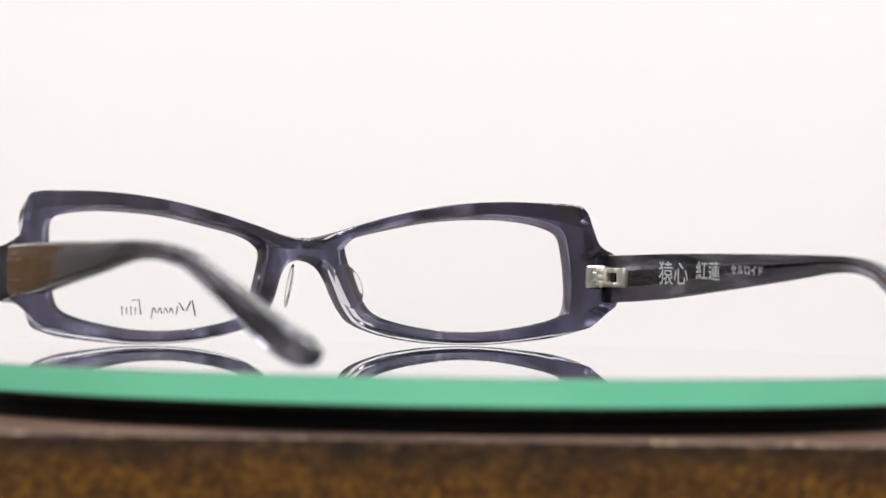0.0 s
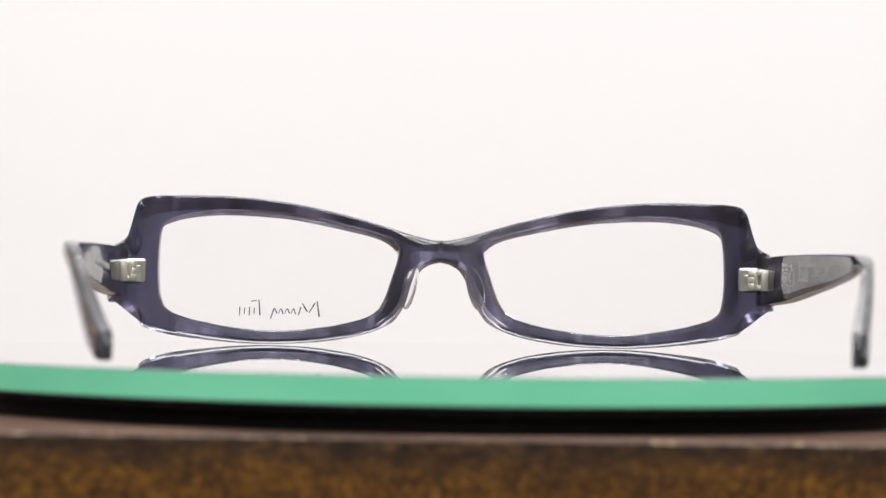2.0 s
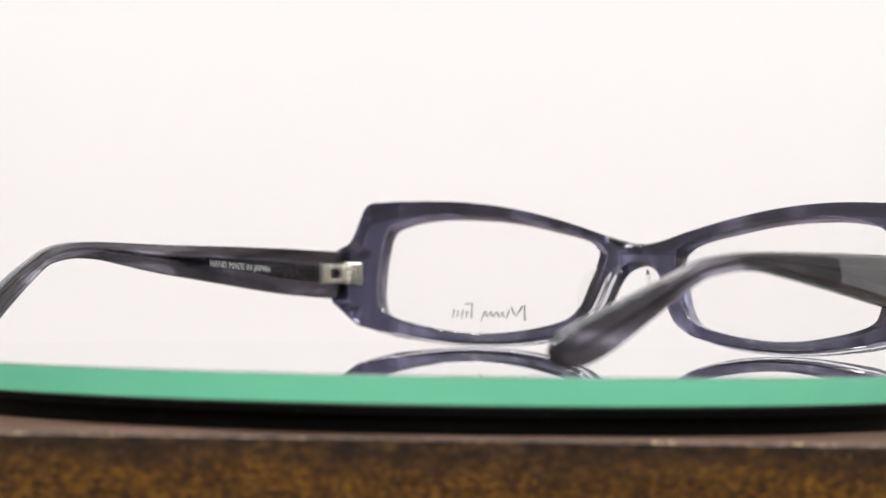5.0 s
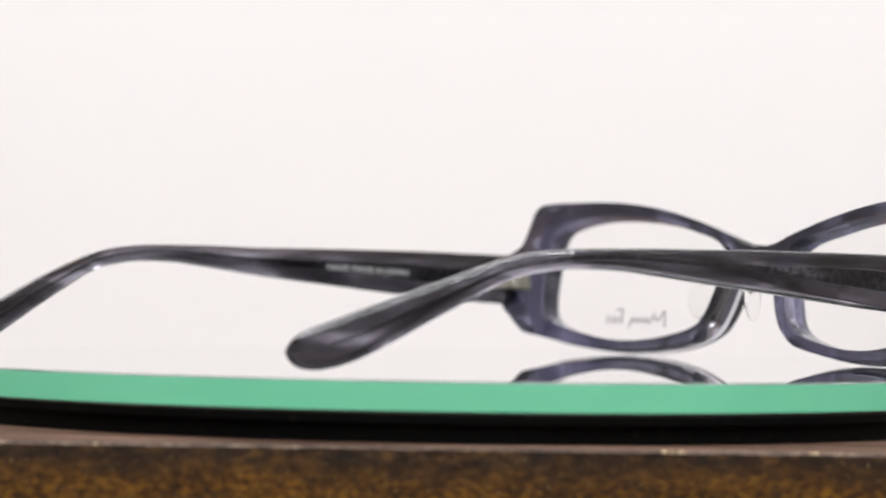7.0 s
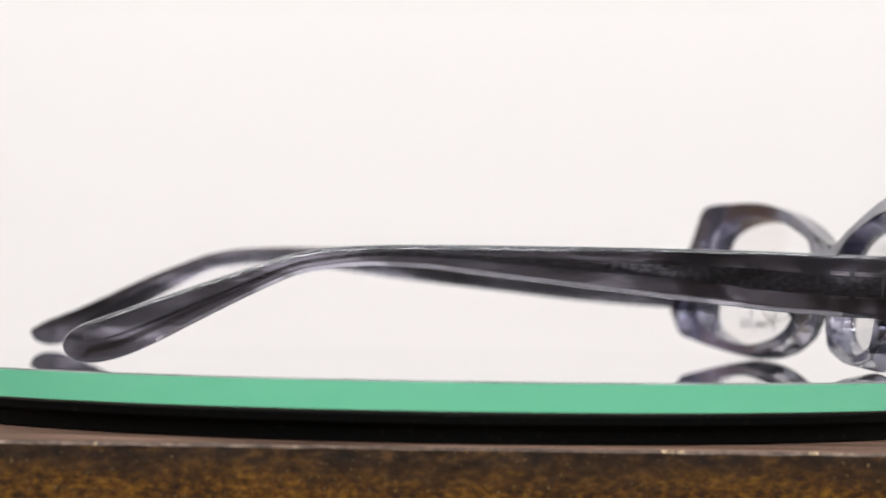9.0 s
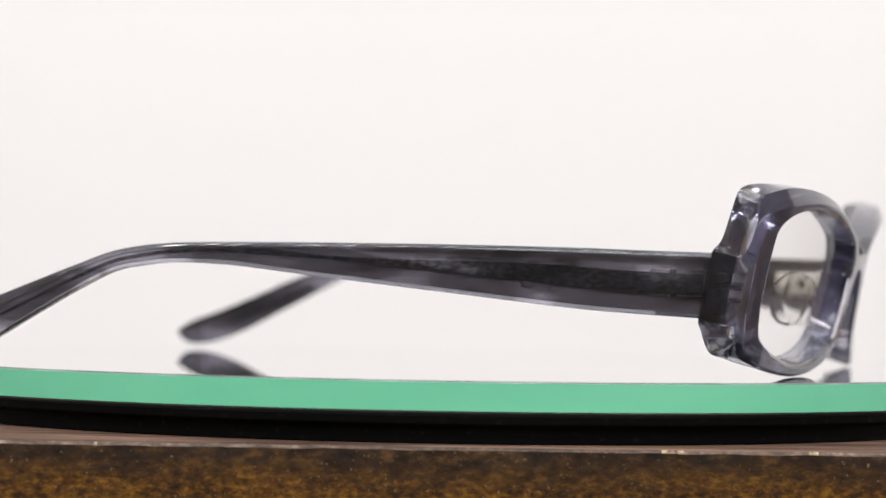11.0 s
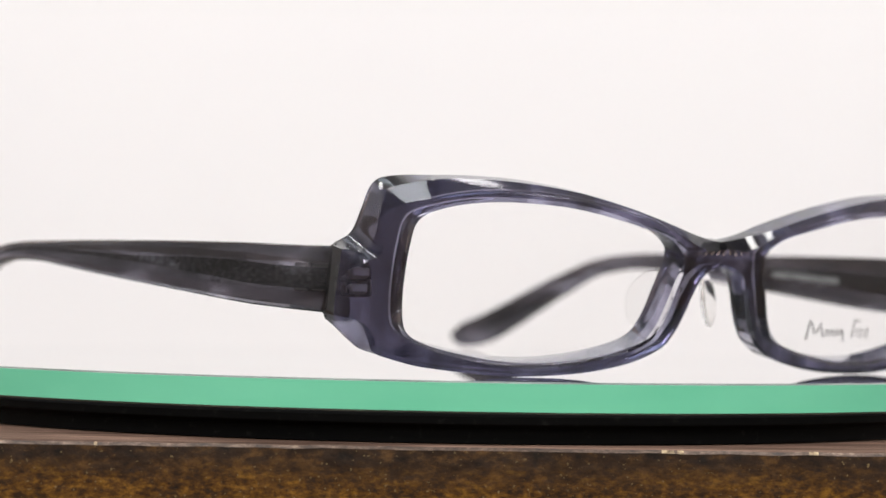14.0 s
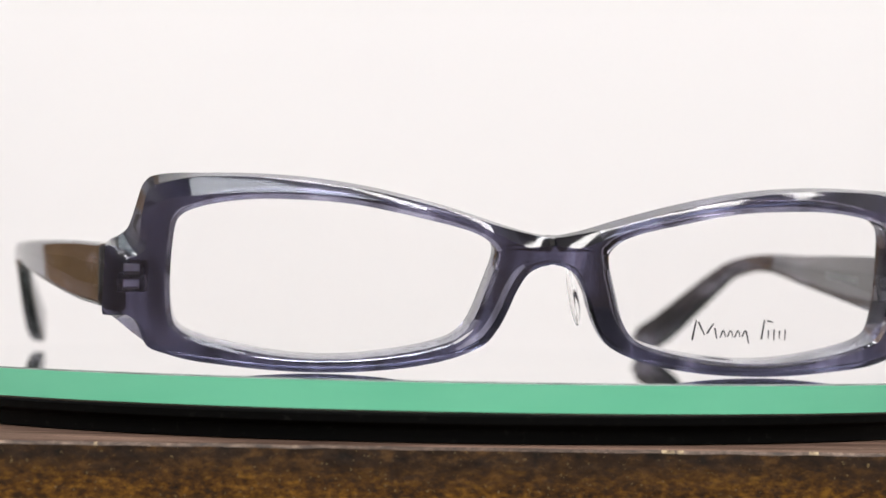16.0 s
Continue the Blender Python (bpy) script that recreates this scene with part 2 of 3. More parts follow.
slab("ceiling", (2.9, 3.1, 0.06), (0, -0.45, 1.64), WALL, "plain painted ceiling", "ceiling")


# ---- turntable: wooden base, black platter, round glass top ----
def build_turntable():
    table = tagged(new("display_turntable"), "round green-edged glass turntable on a black platter and dark wooden base", "turntable")
    table.location = (0, 0, 0)
    # wooden base: a worn square block
    bm = bmesh.new()
    W, NX, top = 0.118, 480, -0.0100
    rings = []
    for i in range(NX + 1):
        x = -W + 2 * W * i / NX
        wear = 0.00025 * noise.noise((x * 90, 0, 0)) + 0.00022 * noise.noise((x * 420, 3, 0)) + 0.00012 * noise.noise((x * 1100, 9, 0))
        bow = 0.0012 * math.cos(x / W * 1.4)
        lip = 0.0003 * noise.noise((x * 160, 7, 0))
        yf = -0.1005 - bow
        rings.append([bm.verts.new((x, y, z)) for y, z in (
            (yf + 0.19, top), (yf + 0.012, top), (yf + 0.0012 + lip, top), (yf + 0.0004 + wear, top - 0.0002 + lip * 0.4), (yf + wear * 0.5, top - 0.0007 + lip * 0.5),
            (yf, top - 0.0012 - abs(wear)), (yf, top - 0.0045), (yf, top - 0.02), (yf, -0.0625), (yf + 0.19, -0.0625))])
    mats = (1, 1, 1, 2, 0, 0, 0, 0, 0)
    # knocks along the edge show the bare wood
    knocks = ((-0.0585, 0.0004), (0.0302, 0.0009), (0.0322, 0.0004), (0.0532, 0.0006))
    for a, b in zip(rings, rings[1:]):
        bare = any(abs(a[0].co.x - x) < r for x, r in knocks)
        for k in range(9):
            f = bm.faces.new((a[k], a[k + 1], b[k + 1], b[k]))
            f.material_index = 3 if bare and k == 3 else mats[k]
        bm.faces.new((a[9], a[0], b[0], b[9]))
    bm.faces.new(rings[0])
    bm.faces.new(rings[-1])
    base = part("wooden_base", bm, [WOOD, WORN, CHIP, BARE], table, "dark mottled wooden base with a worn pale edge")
    base.matrix_basis = pose(0, 0, 0, 0, 0, 2.4)
    # platter
    bm = bmesh.new()
    turned(bm, [(0, -0.0053), (0.0972, -0.0053), (0.0980, -0.0056), (0.0980, -0.0068), (0.0974, -0.0072), (0.0970, -0.0075), (0.0970, -0.0098), (0.0966, -0.0100), (0, -0.0100)], 160)
    platter = part("platter", bm, BLACK, table, "glossy black plastic platter")
    # glass disc
    bm = bmesh.new()
    rows = turned(bm, [(0, 0), (0.1041, 0), (0.1045, -0.0003), (0.1045, -0.0047), (0.1042, -0.0050), (0, -0.0050)], 256)
    for row, k in zip(rows, (0, 2, 1, 2, 0)):
        for f in row:
            f.material_index = k
    glass = part("glass_disc", bm, [GLASS_TOP, GLASS_EDGE, GLASS_ARRIS], table, "clear glass disc with a bright green edge", smooth=20)
    glass.visible_shadow = False
    return table, platter, glass


# ---- eyeglasses ----
def smoothstep(a, b, x):
    u = min(1, max(0, (x - a) / (b - a)))
    return u * u * (3 - 2 * u)


OFF = 2.56          # the frame's middle lies this far beside the turntable's axis (mm)


def face_point(x, z, d):
    """Back face of the front: bowed and leaning; d runs from the back face to the front one (mm)."""
    z -= 0.35 * smoothstep(19, 27, z)
    y = 68.5 + 0.2 * z - 0.00167 * x * x - 1.7 * smoothstep(58, 66.5, abs(x))
    n = Vector((0.00334 * x, 1, -0.2)).normalized()
    return (Vector((x + OFF, y, z)) + n * d) * MM


OUTER = [(0, 23.6), (1.6, 23.7), (3.6, 24.1), (7.6, 25.1), (19.6, 28.5), (31.9, 31.1), (44, 32.4), (56, 32.5), (63.2, 31.7), (65.4, 30.4), (66.4, 27), (67.5, 23.2), (69.0, 21.6), (71.2, 20.9, 1),
         (71.2, 10.0, 1), (68.5, 8.3), (66.2, 5.8), (64.4, 4.2), (62, 3.5), (56, 2.45), (45, 1.3), (36, 1.03), (26, 1.6), (17, 3.2), (11, 5.6), (8.6, 8.2), (7.0, 11.4),
         (5.7, 14.8), (4.0, 17.6), (1.6, 19.0), (0, 19.3)]
INNER = [(8.8, 20.3), (9.7, 22.7), (13, 24.8), (19.6, 26.6), (31.9, 29), (44, 29.8), (52, 29.4), (58, 28.1), (60.8, 26.2), (61.5, 22), (61.6, 15), (61.0, 9.6),
         (59.6, 7.2), (56, 5.6), (50, 4.2), (42, 3.0), (34, 2.8), (26, 3.6), (19, 5.0), (14.6, 6.7), (12.2, 9.6), (10.4, 14.6)]
MID = (36.0, 15.5)


def polar(loop):
    """The loop as (angle, radius) round MID, sorted."""
    return sorted((math.atan2(z - MID[1], x - MID[0]), math.hypot(x - MID[0], z - MID[1])) for x, z in loop)


def radius_at(table, a):
    n = len(table)
    for k in range(n):
        a0, r0 = table[k]
        a1, r1 = table[(k + 1) % n]
        if k == n - 1:
            a1 += 2 * math.pi
        for s in (0, 2 * math.pi):
            if a0 <= a + s <= a1:
                # straight piece between the two
                p0 = (r0 * math.cos(a0), r0 * math.sin(a0))
                p1 = (r1 * math.cos(a1), r1 * math.sin(a1))
                dx, dz = p1[0] - p0[0], p1[1] - p0[1]
                den = math.cos(a) * dz - math.sin(a) * dx
                return (p0[0] * dz - p0[1] * dx) / den if abs(den) > 1e-9 else r0
    return table[0][1]


def outlines():
    outer, inner = spline(OUTER, steps=10), [(MID[0] + (x - MID[0]) * 0.979, MID[1] + (z - MID[1]) * 0.966) for x, z in spline(INNER, True, steps=10)]
    to, ti = polar(outer + [(0, 19.3 + 4.3 * k / 8) for k in range(1, 8)]), polar(inner)
    angles = []
    for a, _ in to:
        if not angles or a - angles[-1] > 0.004:
            angles.append(a)
    for z in (19.3, 23.6):
        a = math.atan2(z - MID[1], -MID[0])
        angles = [b for b in angles if abs(b - a) > 0.003] + [a]
    angles.sort()
    res = []
    for a in angles:
        ro, ri = radius_at(to, a), radius_at(ti, a)
        xo = MID[0] + ro * math.cos(a)
        res.append(((0.0 if xo < 0.05 else xo, MID[1] + ro * math.sin(a)), (MID[0] + ri * math.cos(a), MID[1] + ri * math.sin(a))))
    return res


RING = outlines()
DEPTH = 5.4


def build_front(parent):
    bm = bmesh.new()
    n = len(RING)
    rows = []
    shape = []
    for i, ((xo, zo), (xi, zi)) in enumerate(RING):
        seam = xo < 0.02
        (ax, az), (bx, bz) = RING[i - 1][0], RING[(i + 1) % n][0]
        tx, tz = bx - ax, bz - az
        ln = math.hypot(tx, tz) or 1
        nx, nz = -tz / ln, tx / ln          # inwards, as the ring runs counter-clockwise
        if nx * (MID[0] - xo) + nz * (MID[1] - zo) < 0:
            nx, nz = -nx, -nz
        if seam:
            nx, nz = 0, 0
            if zo > 23.4:
                nz = -1
            if zo < 19.4:
                nz = 1
        w = math.hypot(xo - xi, zo - zi)
        top = smoothstep(0.2, 0.7, -nz)
        side = smoothstep(0.35, 0.85, abs(nx)) * smoothstep(40, 60, xo)
        bridge = smoothstep(11, 3, xo) * (nz < 0)
        bf = 0.5 + top * (0.5 + 1.5 * smoothstep(20, 60, xo)) + bridge * 1.1 + 0.5 * side
        cf = 0.5 + top * (0.4 + 0.9 * smoothstep(20, 60, xo)) + bridge * 1.2 + 0.4 * side
        bb = 0.32 + bridge * 1.43
        cb_ = 0.28 + bridge * 1.1
        nose = smoothstep(15, 11, xo) * smoothstep(19.2, 16.5, zo)
        bb += 1.0 * nose
        cb_ += 2.6 * nose
        shape.append((xo, zo, xi, zi, seam, nx, nz, w, min(bf, w * 0.55), cf, min(bb, w * 0.3), cb_))
    for i, (xo, zo, xi, zi, seam, nx, nz, w, *_) in enumerate(shape):
        # ease the bevels along the rim
        total, eased = 0.0, [0.0] * 6
        for j in range(-14, 15):
            q = shape[(i + j) % n]
            if q[4] != seam:
                continue
            g = math.exp(-(math.dist((xo, zo), q[:2]) / 1.8) ** 2)
            total += g
            eased = [e + g * v for e, v in zip(eased, (q[5], q[6], *q[8:12]))]
        ex, ez, bf, cf, bb, cb_ = [e / total for e in eased]
        if not seam and abs(xo - 71.2) > 0.3:
            ln = math.hypot(ex, ez)
            nx, nz = ex / ln, ez / ln
        # at the two corners of the endpiece the bevel runs straight inwards
        near = max(math.exp(-(math.dist((xo, zo), c) / 2.2) ** 2) for c in ((71.2, 20.9), (71.2, 10.0)))
        rx, rz = (xi - xo) / w, (zi - zo) / w
        if near > 0.01:
            nx, nz = nx + (rx - nx) * near, nz + (rz - nz) * near
            bf, cf = bf * (1 - 0.45 * near), cf * (1 - 0.45 * near)
        k = 0.35 / max(w, 0.1)
        # the outline is wider at the back than at the front towards the temples
        out = 0.0 if seam else smoothstep(56, 66, xo)
        low = smoothstep(9, 4, zo) * smoothstep(14, 24, xo)
        ins = lambda q: (xo + nx * q, zo + nz * q)
        scoop = 0.0 if seam else max(math.exp(-(math.dist((xo, zo), c) / 3.2) ** 2) for c in ((68.0, 22.6), (67.4, 7.4))) * smoothstep(71.2, 68.6, xo)
        level = 1 - smoothstep(70.0, 71.0, xo)
        sx, sz = -1.0 * scoop, math.copysign(1.25 * scoop, 15 - zo)
        cut = lambda q: (xo + nx * q + sx, zo + nz * q + sz)
        wide, slim = 0.2 * low - 0.6 * out * (1 - low) * level, 0.55 * out * level
        inn = lambda q: (xi + (xo - xi) * q, zi + (zo - zi) * q)
        if seam and 19.4 < zo < 23.4:
            low, high = 19.9, 23.6
            back_top, front_top = high - 1.8, high - 2.15
            zb_, zf_ = min(zo, back_top), min(zo, front_top)
            prof = [(0, zb_, 0.0)] * 3 + [(*inn(k), 0.0), (*inn(k * 0.3), 0.12), (*inn(0), 0.4), (*inn(0), DEPTH - 0.4), (*inn(k * 0.3), DEPTH - 0.12),
                                          (*inn(k), DEPTH)] + [(0, zf_, DEPTH)] * 3
            rows.append((True, prof))
            continue
        prof = [(*ins(wide), cb_), (*ins(wide + bb * 0.35), cb_ * 0.3), (*ins(wide + bb), 0.0), (*inn(k), 0.0), (*inn(k * 0.3), 0.12), (*inn(0), 0.4),
                (*inn(0), DEPTH - 0.4), (*inn(k * 0.9), DEPTH - 0.25), (*inn(k * 2.2), DEPTH), (*cut(slim + bf), DEPTH), (*cut(slim + bf * 0.2), DEPTH - cf * 0.75), (*cut(slim), DEPTH - cf)]
        rows.append((seam, prof))
    # the front bevel's inner edge runs smoothly round the swept corners
    for _ in range(60):
        line = [prof[9] for _, prof in rows]
        for i, (seam, prof) in enumerate(rows):
            q = 0 if seam else 0.25 * smoothstep(50, 57, shape[i][0])
            if q:
                a, b = line[i - 1], line[(i + 1) % n]
                prof[9] = (line[i][0] + q * (a[0] + b[0] - 2 * line[i][0]), line[i][1] + q * (a[1] + b[1] - 2 * line[i][1]), DEPTH)
    for i, (seam, prof) in enumerate(rows):
        if not seam and shape[i][0] > 50:
            prof[10] = (prof[11][0] * 0.8 + prof[9][0] * 0.2, prof[11][1] * 0.8 + prof[9][1] * 0.2, prof[10][2])

    # intermediate points across the back and front faces let them follow the wrap
    def finer(p):
        out = []
        for k, (a, b) in enumerate(zip(p, p[1:] + p[:1])):
            steps = 6 if k in (2, 8) else 1
            out += [tuple(u + (v - u) * j / steps for u, v in zip(a, b)) for j in range(steps)]
        return out

    rows = [(seam, finer(prof)) for seam, prof in rows]
    band = [0, 1] + [2] * 6 + [3, 4, 5, 6, 7] + [8] * 6 + [9, 10, 11]
    # 0-1 back bevel, 2 back face, 3-4 inner bevel, 5 inner wall, 6-7 inner bevel, 8 front face, 9-10 front bevel, 11 outer wall
    clear = {3, 4, 5, 6, 7, 11}
    for s in (1, -1):
        vs = [[bm.verts.new(face_point(s * x, z, d)) for x, z, d in prof] for _, prof in rows]
        for i in range(n):
            j = (i + 1) % n
            both_seam = rows[i][0] and rows[j][0]
            for m, k in enumerate(band):
                if (rows[i][0] or rows[j][0]) and both_seam and k in (0, 1, 9, 10, 11):
                    continue
                l = (m + 1) % len(band)
                f = bm.faces.new((vs[i][m], vs[j][m], vs[j][l], vs[i][l]))
                f.material_index = 1 if k in clear and not (k == 11 and RING[i][0][1] > 15) else 0
                # notch walls take clear acetate for their bright look; the endpiece side is painted darker
                if k == 11 and RING[i][0][0] > 62:
                    up = abs(RING[j][0][0] - RING[i][0][0]) > 0.6 * math.dist(RING[j][0], RING[i][0])
                    f.material_index = 1 if up or 65.8 < RING[i][0][0] < 71 else 3 if RING[i][0][0] < 71 else 2
                # bridge bevels coloured dark for the light they turn away inside
                if k in (0, 1, 9, 10, 11) and RING[i][0][0] < 8 and RING[i][0][1] > 23:
                    f.material_index = 2
                if k in (0, 1) and RING[i][0][0] < 14 and RING[i][0][1] < 18:
                    f.material_index = 1
                # inner walls: light showing through is put into their paler tone
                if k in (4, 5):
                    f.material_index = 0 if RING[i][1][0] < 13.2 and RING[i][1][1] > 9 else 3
    bmesh.ops.remove_doubles(bm, verts=bm.verts, dist=2e-5)
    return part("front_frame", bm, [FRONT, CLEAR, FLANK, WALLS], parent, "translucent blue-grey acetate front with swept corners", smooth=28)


def build_lens(parent, s):
    bm = bmesh.new()
    grow = 1.008
    sides = []
    for d in (2.0, 3.2):
        loops = []
        for q in (grow, 0.8, 0.55, 0.3):
            loops.append([bm.verts.new(face_point(s * (MID[0] + (xi - MID[0]) * q), MID[1] + (zi - MID[1]) * q, d)) for _, (xi, zi) in RING])
        c = bm.verts.new(face_point(s * MID[0], MID[1], d))
        n = len(RING)
        for a, b in zip(loops, loops[1:]):
            for i in range(n):
                bm.faces.new((a[i], a[(i + 1) % n], b[(i + 1) % n], b[i]))
        for i in range(n):
            bm.faces.new((loops[-1][i], loops[-1][(i + 1) % n], c))
        sides.append(loops[0])
    for i in range(n):
        bm.faces.new((sides[0][i], sides[0][(i + 1) % n], sides[1][(i + 1) % n], sides[1][i]))
    ob = part("lens", bm, LENS, parent, "clear demo lens", smooth=30)
    ob.visible_shadow = False
    return ob


def build_mark(parent):
    """The maker's mark on the lens, as plain strokes: slanting ticks and a run of small arcs."""
    bm = bmesh.new()

    def stroke(points, w=0.15):
        line = spline(points, steps=5)
        rows = []
        for i, (x, z) in enumerate(line):
            (ax, az), (bx, bz) = line[max(i - 1, 0)], line[min(i + 1, len(line) - 1)]
            ln = math.hypot(bx - ax, bz - az) or 1
            q = w * (1.4 - 0.6 * i / len(line))
            ox, oz = -(bz - az) / ln * q, (bx - ax) / ln * q
            rows.append([bm.verts.new(face_point(x + e * ox, z + e * oz, d)) for d, e in ((1.99, 1), (1.99, -1), (1.91, -1), (1.91, 1))])
        for a, b in zip(rows, rows[1:]):
            for k in range(4):
                bm.faces.new((a[k], a[(k + 1) % 4], b[(k + 1) % 4], b[k]))
        bm.faces.new(rows[0])
        bm.faces.new(rows[-1])

    stroke([(-26.4, 6.5), (-26.9, 9.9)], 0.125)
    stroke([(-27.3, 9.6), (-28.6, 7.4)], 0.115)
    stroke([(-29.0, 7.6), (-30.1, 9.4)], 0.115)
    stroke([(-30.4, 8.6), (-30.9, 6.8)], 0.105)
    for k in range(4):
        x = -31.5 - 1.35 * k
        stroke([(x, 7.0 + 0.15 * (k % 2)), (x - 0.5, 8.2), (x - 1.0, 7.1)], 0.095)
    stroke([(-36.2, 8.2), (-36.9, 6.0)], 0.095)
    stroke([(-39.2, 6.8), (-39.5, 10.1)], 0.115)
    stroke([(-40.0, 9.9), (-41.2, 9.7)], 0.095)
    for k in range(4):
        stroke([(-40.4 - 1.05 * k, 8.3 + 0.2 * (k % 2)), (-40.5 - 1.05 * k, 6.9 - 0.3 * (k % 2))], 0.095)
    return part("printed_mark", bm, INK, parent, "thin black printed strokes", smooth=0)


def build_pad(parent, s):
    bm = bmesh.new()
    bmesh.ops.create_uvsphere(bm, u_segments=32, v_segments=20, radius=1.0)
    for v in bm.verts:
        x, y, z = v.co
        # a thin leaf standing back from the front, leaning outwards at its foot
        yy, zz = y * 3.4, z * 4.8
        xx = x * 0.75 + 0.03 * yy * yy
        yy -= 0.12 * zz
        v.co = Vector((s * (6.9 - 0.27 * zz + 0.45 * (-yy) + xx) + OFF, 66.0 + yy + 0.2 * zz, 12.9 + zz)) * MM
    return part("nose_pad", bm, PAD, parent, "clear moulded nose pad", smooth=60)


BOW = [(90, 67.4), (62, 70.0), (30, 72.8), (8, 74.4), (-12, 75.0), (-28, 74.3), (-40, 72.4), (-55, 69.3), (-73, 64.9), (-80, 62.9)]


def axis_line(s, y):
    """x of the temple's middle at y (mm): the arms bow outwards and turn in at their ends."""
    return s * interp(BOW_LINE, y)


def arm_width(y):
    return 3.9 - 1.3 * smoothstep(40, -30, y) + 0.4 * smoothstep(-45, -65, y)


TOP = [(63.4, 20.4), (52, 20.6), (40, 20.9), (20, 21.1), (0, 21.1), (-14, 21.0), (-25, 20.8), (-32, 20.3), (-38.6, 19.2), (-45, 17.0), (-54, 13.5), (-63, 10.0),
       (-70.3, 7.2), (-72.8, 5.5), (-73.7, 3.8)]
BOTTOM = [(63.4, 9.7), (50, 10.4), (40, 11.1), (20, 13.2), (0, 15.3), (-10, 16.4), (-18, 17.2), (-27, 17.4), (-33.5, 16.7), (-38.5, 15.6), (-45, 12.5), (-52, 8.5), (-59, 4.4),
          (-64.5, 1.9), (-69.5, 0.9), (-72.6, 1.8), (-73.7, 3.6)]


def interp(curve, y):
    for (y0, z0), (y1, z1) in zip(curve, curve[1:]):
        if y1 <= y <= y0:
            return z0 + (z1 - z0) * (y0 - y) / (y0 - y1 or 1)
    return curve[-1][1] if y < curve[-1][0] else curve[0][1]


BOW_LINE = spline(BOW, steps=6)


def drop(y, zt, zb):
    """One arm is bent a little more: higher over the ear, lower and slimmer at its tip."""
    rise = 0.5 * smoothstep(5, -22, y) * smoothstep(-50, -32, y)
    fall = smoothstep(-46, -68, y)
    low = zb + rise - 0.4 * fall
    return max(zt + rise - 1.7 * fall, low + 0.7 * (zt - zb)), low


def build_temple(parent, s):
    top, bot = [[(y - 1.6 * smoothstep(-40, -64, y), z + 0.15) for y, z in spline(c, steps=8)] for c in (TOP, BOTTOM)]
    ys = [62.8 - 0.9 * k for k in range(147)] + [-69.5, -70.4, -71.2, -72.0, -72.7, -73.3, -73.8, -74.2, -74.5, -74.7, -74.9, -75.1, -75.2]
    ys = sorted({round(y, 3) for y in ys if y >= -75.2}, reverse=True)
    bm = bmesh.new()
    rings = []
    for y in ys:
        zt, zb = interp(top, y), interp(bot, y)
        if s < 0:
            zt, zb = drop(y, zt, zb)
        h = max(0.1, zt - zb)
        # thick at the hinge, slim over the ear
        w = arm_width(y)
        w *= 1 - 0.55 * smoothstep(-71.4, -75.2, y)
        c = min(0.9, h * 0.24)
        o, i_ = w / 2, -w / 2
        q, o = min(1.1, 0.4 * w), o - 0.65 * smoothstep(60.1, 62.5, y)
        arc = [(1 - math.cos(j * math.pi / 10), 1 - math.sin(j * math.pi / 10)) for j in range(6)]
        loop = [(o - q * a, zt - 1.2 * c * b) for a, b in arc] + [(i_ + 0.5, zt), (i_ + 0.12, zt - 0.15), (i_, zt - 0.5), (i_, zb + 0.5), (i_ + 0.12, zb + 0.15),
                (i_ + 0.5, zb)] + [(o - q * a, zb + 1.2 * c * b) for a, b in reversed(arc)]
        x = axis_line(s, y)
        rings.append([bm.verts.new(((x + s * a + OFF) * MM, y * MM, z * MM)) for a, z in loop])
    n = 18
    for y, a, b in zip(ys, rings, rings[1:]):
        for k in range(n):
            f = bm.faces.new((a[k], a[(k + 1) % n], b[(k + 1) % n], b[k]))
            f.material_index = 1 if k in (3, 4, 5, 6, 11, 12) or (k in (1, 2) and -48 < y < 8) or (k in (13, 14, 15) and -60 < y < 54) else 0
    bm.faces.new(rings[0])
    bm.faces.new(rings[-1])
    ob = part("temple", bm, [SIDE, CLEAR], parent, "dark blue-grey acetate temple arm with a drop end", smooth=30)
    # flattened metal core, tapering to a wire in the drop end
    bm = bmesh.new()
    rings = []
    for k in range(61):
        y = 60.9 - 129.4 * k / 60
        zt, zb = interp(top, y), interp(bot, y)
        if s < 0:
            zt, zb = drop(y, zt, zb)
        zc = (zt + zb) / 2 + 0.4 * smoothstep(50, 30, y) * smoothstep(-35, -20, y)
        hh = (0.30 + 1.4 * smoothstep(0, 46, y)) * (1 - 0.5 * smoothstep(-55, -68, y))
        x = axis_line(s, y)
        rings.append([bm.verts.new(((x + a + OFF) * MM, y * MM, (zc + b) * MM)) for a, b in ((0.35, hh), (-0.35, hh), (-0.35, -hh), (0.35, -hh))])
    for a, b in zip(rings, rings[1:]):
        for k in range(4):
            bm.faces.new((a[k], a[(k + 1) % 4], b[(k + 1) % 4], b[k]))
    bm.faces.new(rings[0])
    bm.faces.new(rings[-1])
    part("core_wire", bm, CORE, ob, "dull metal core inside the arm", smooth=30)
    return ob


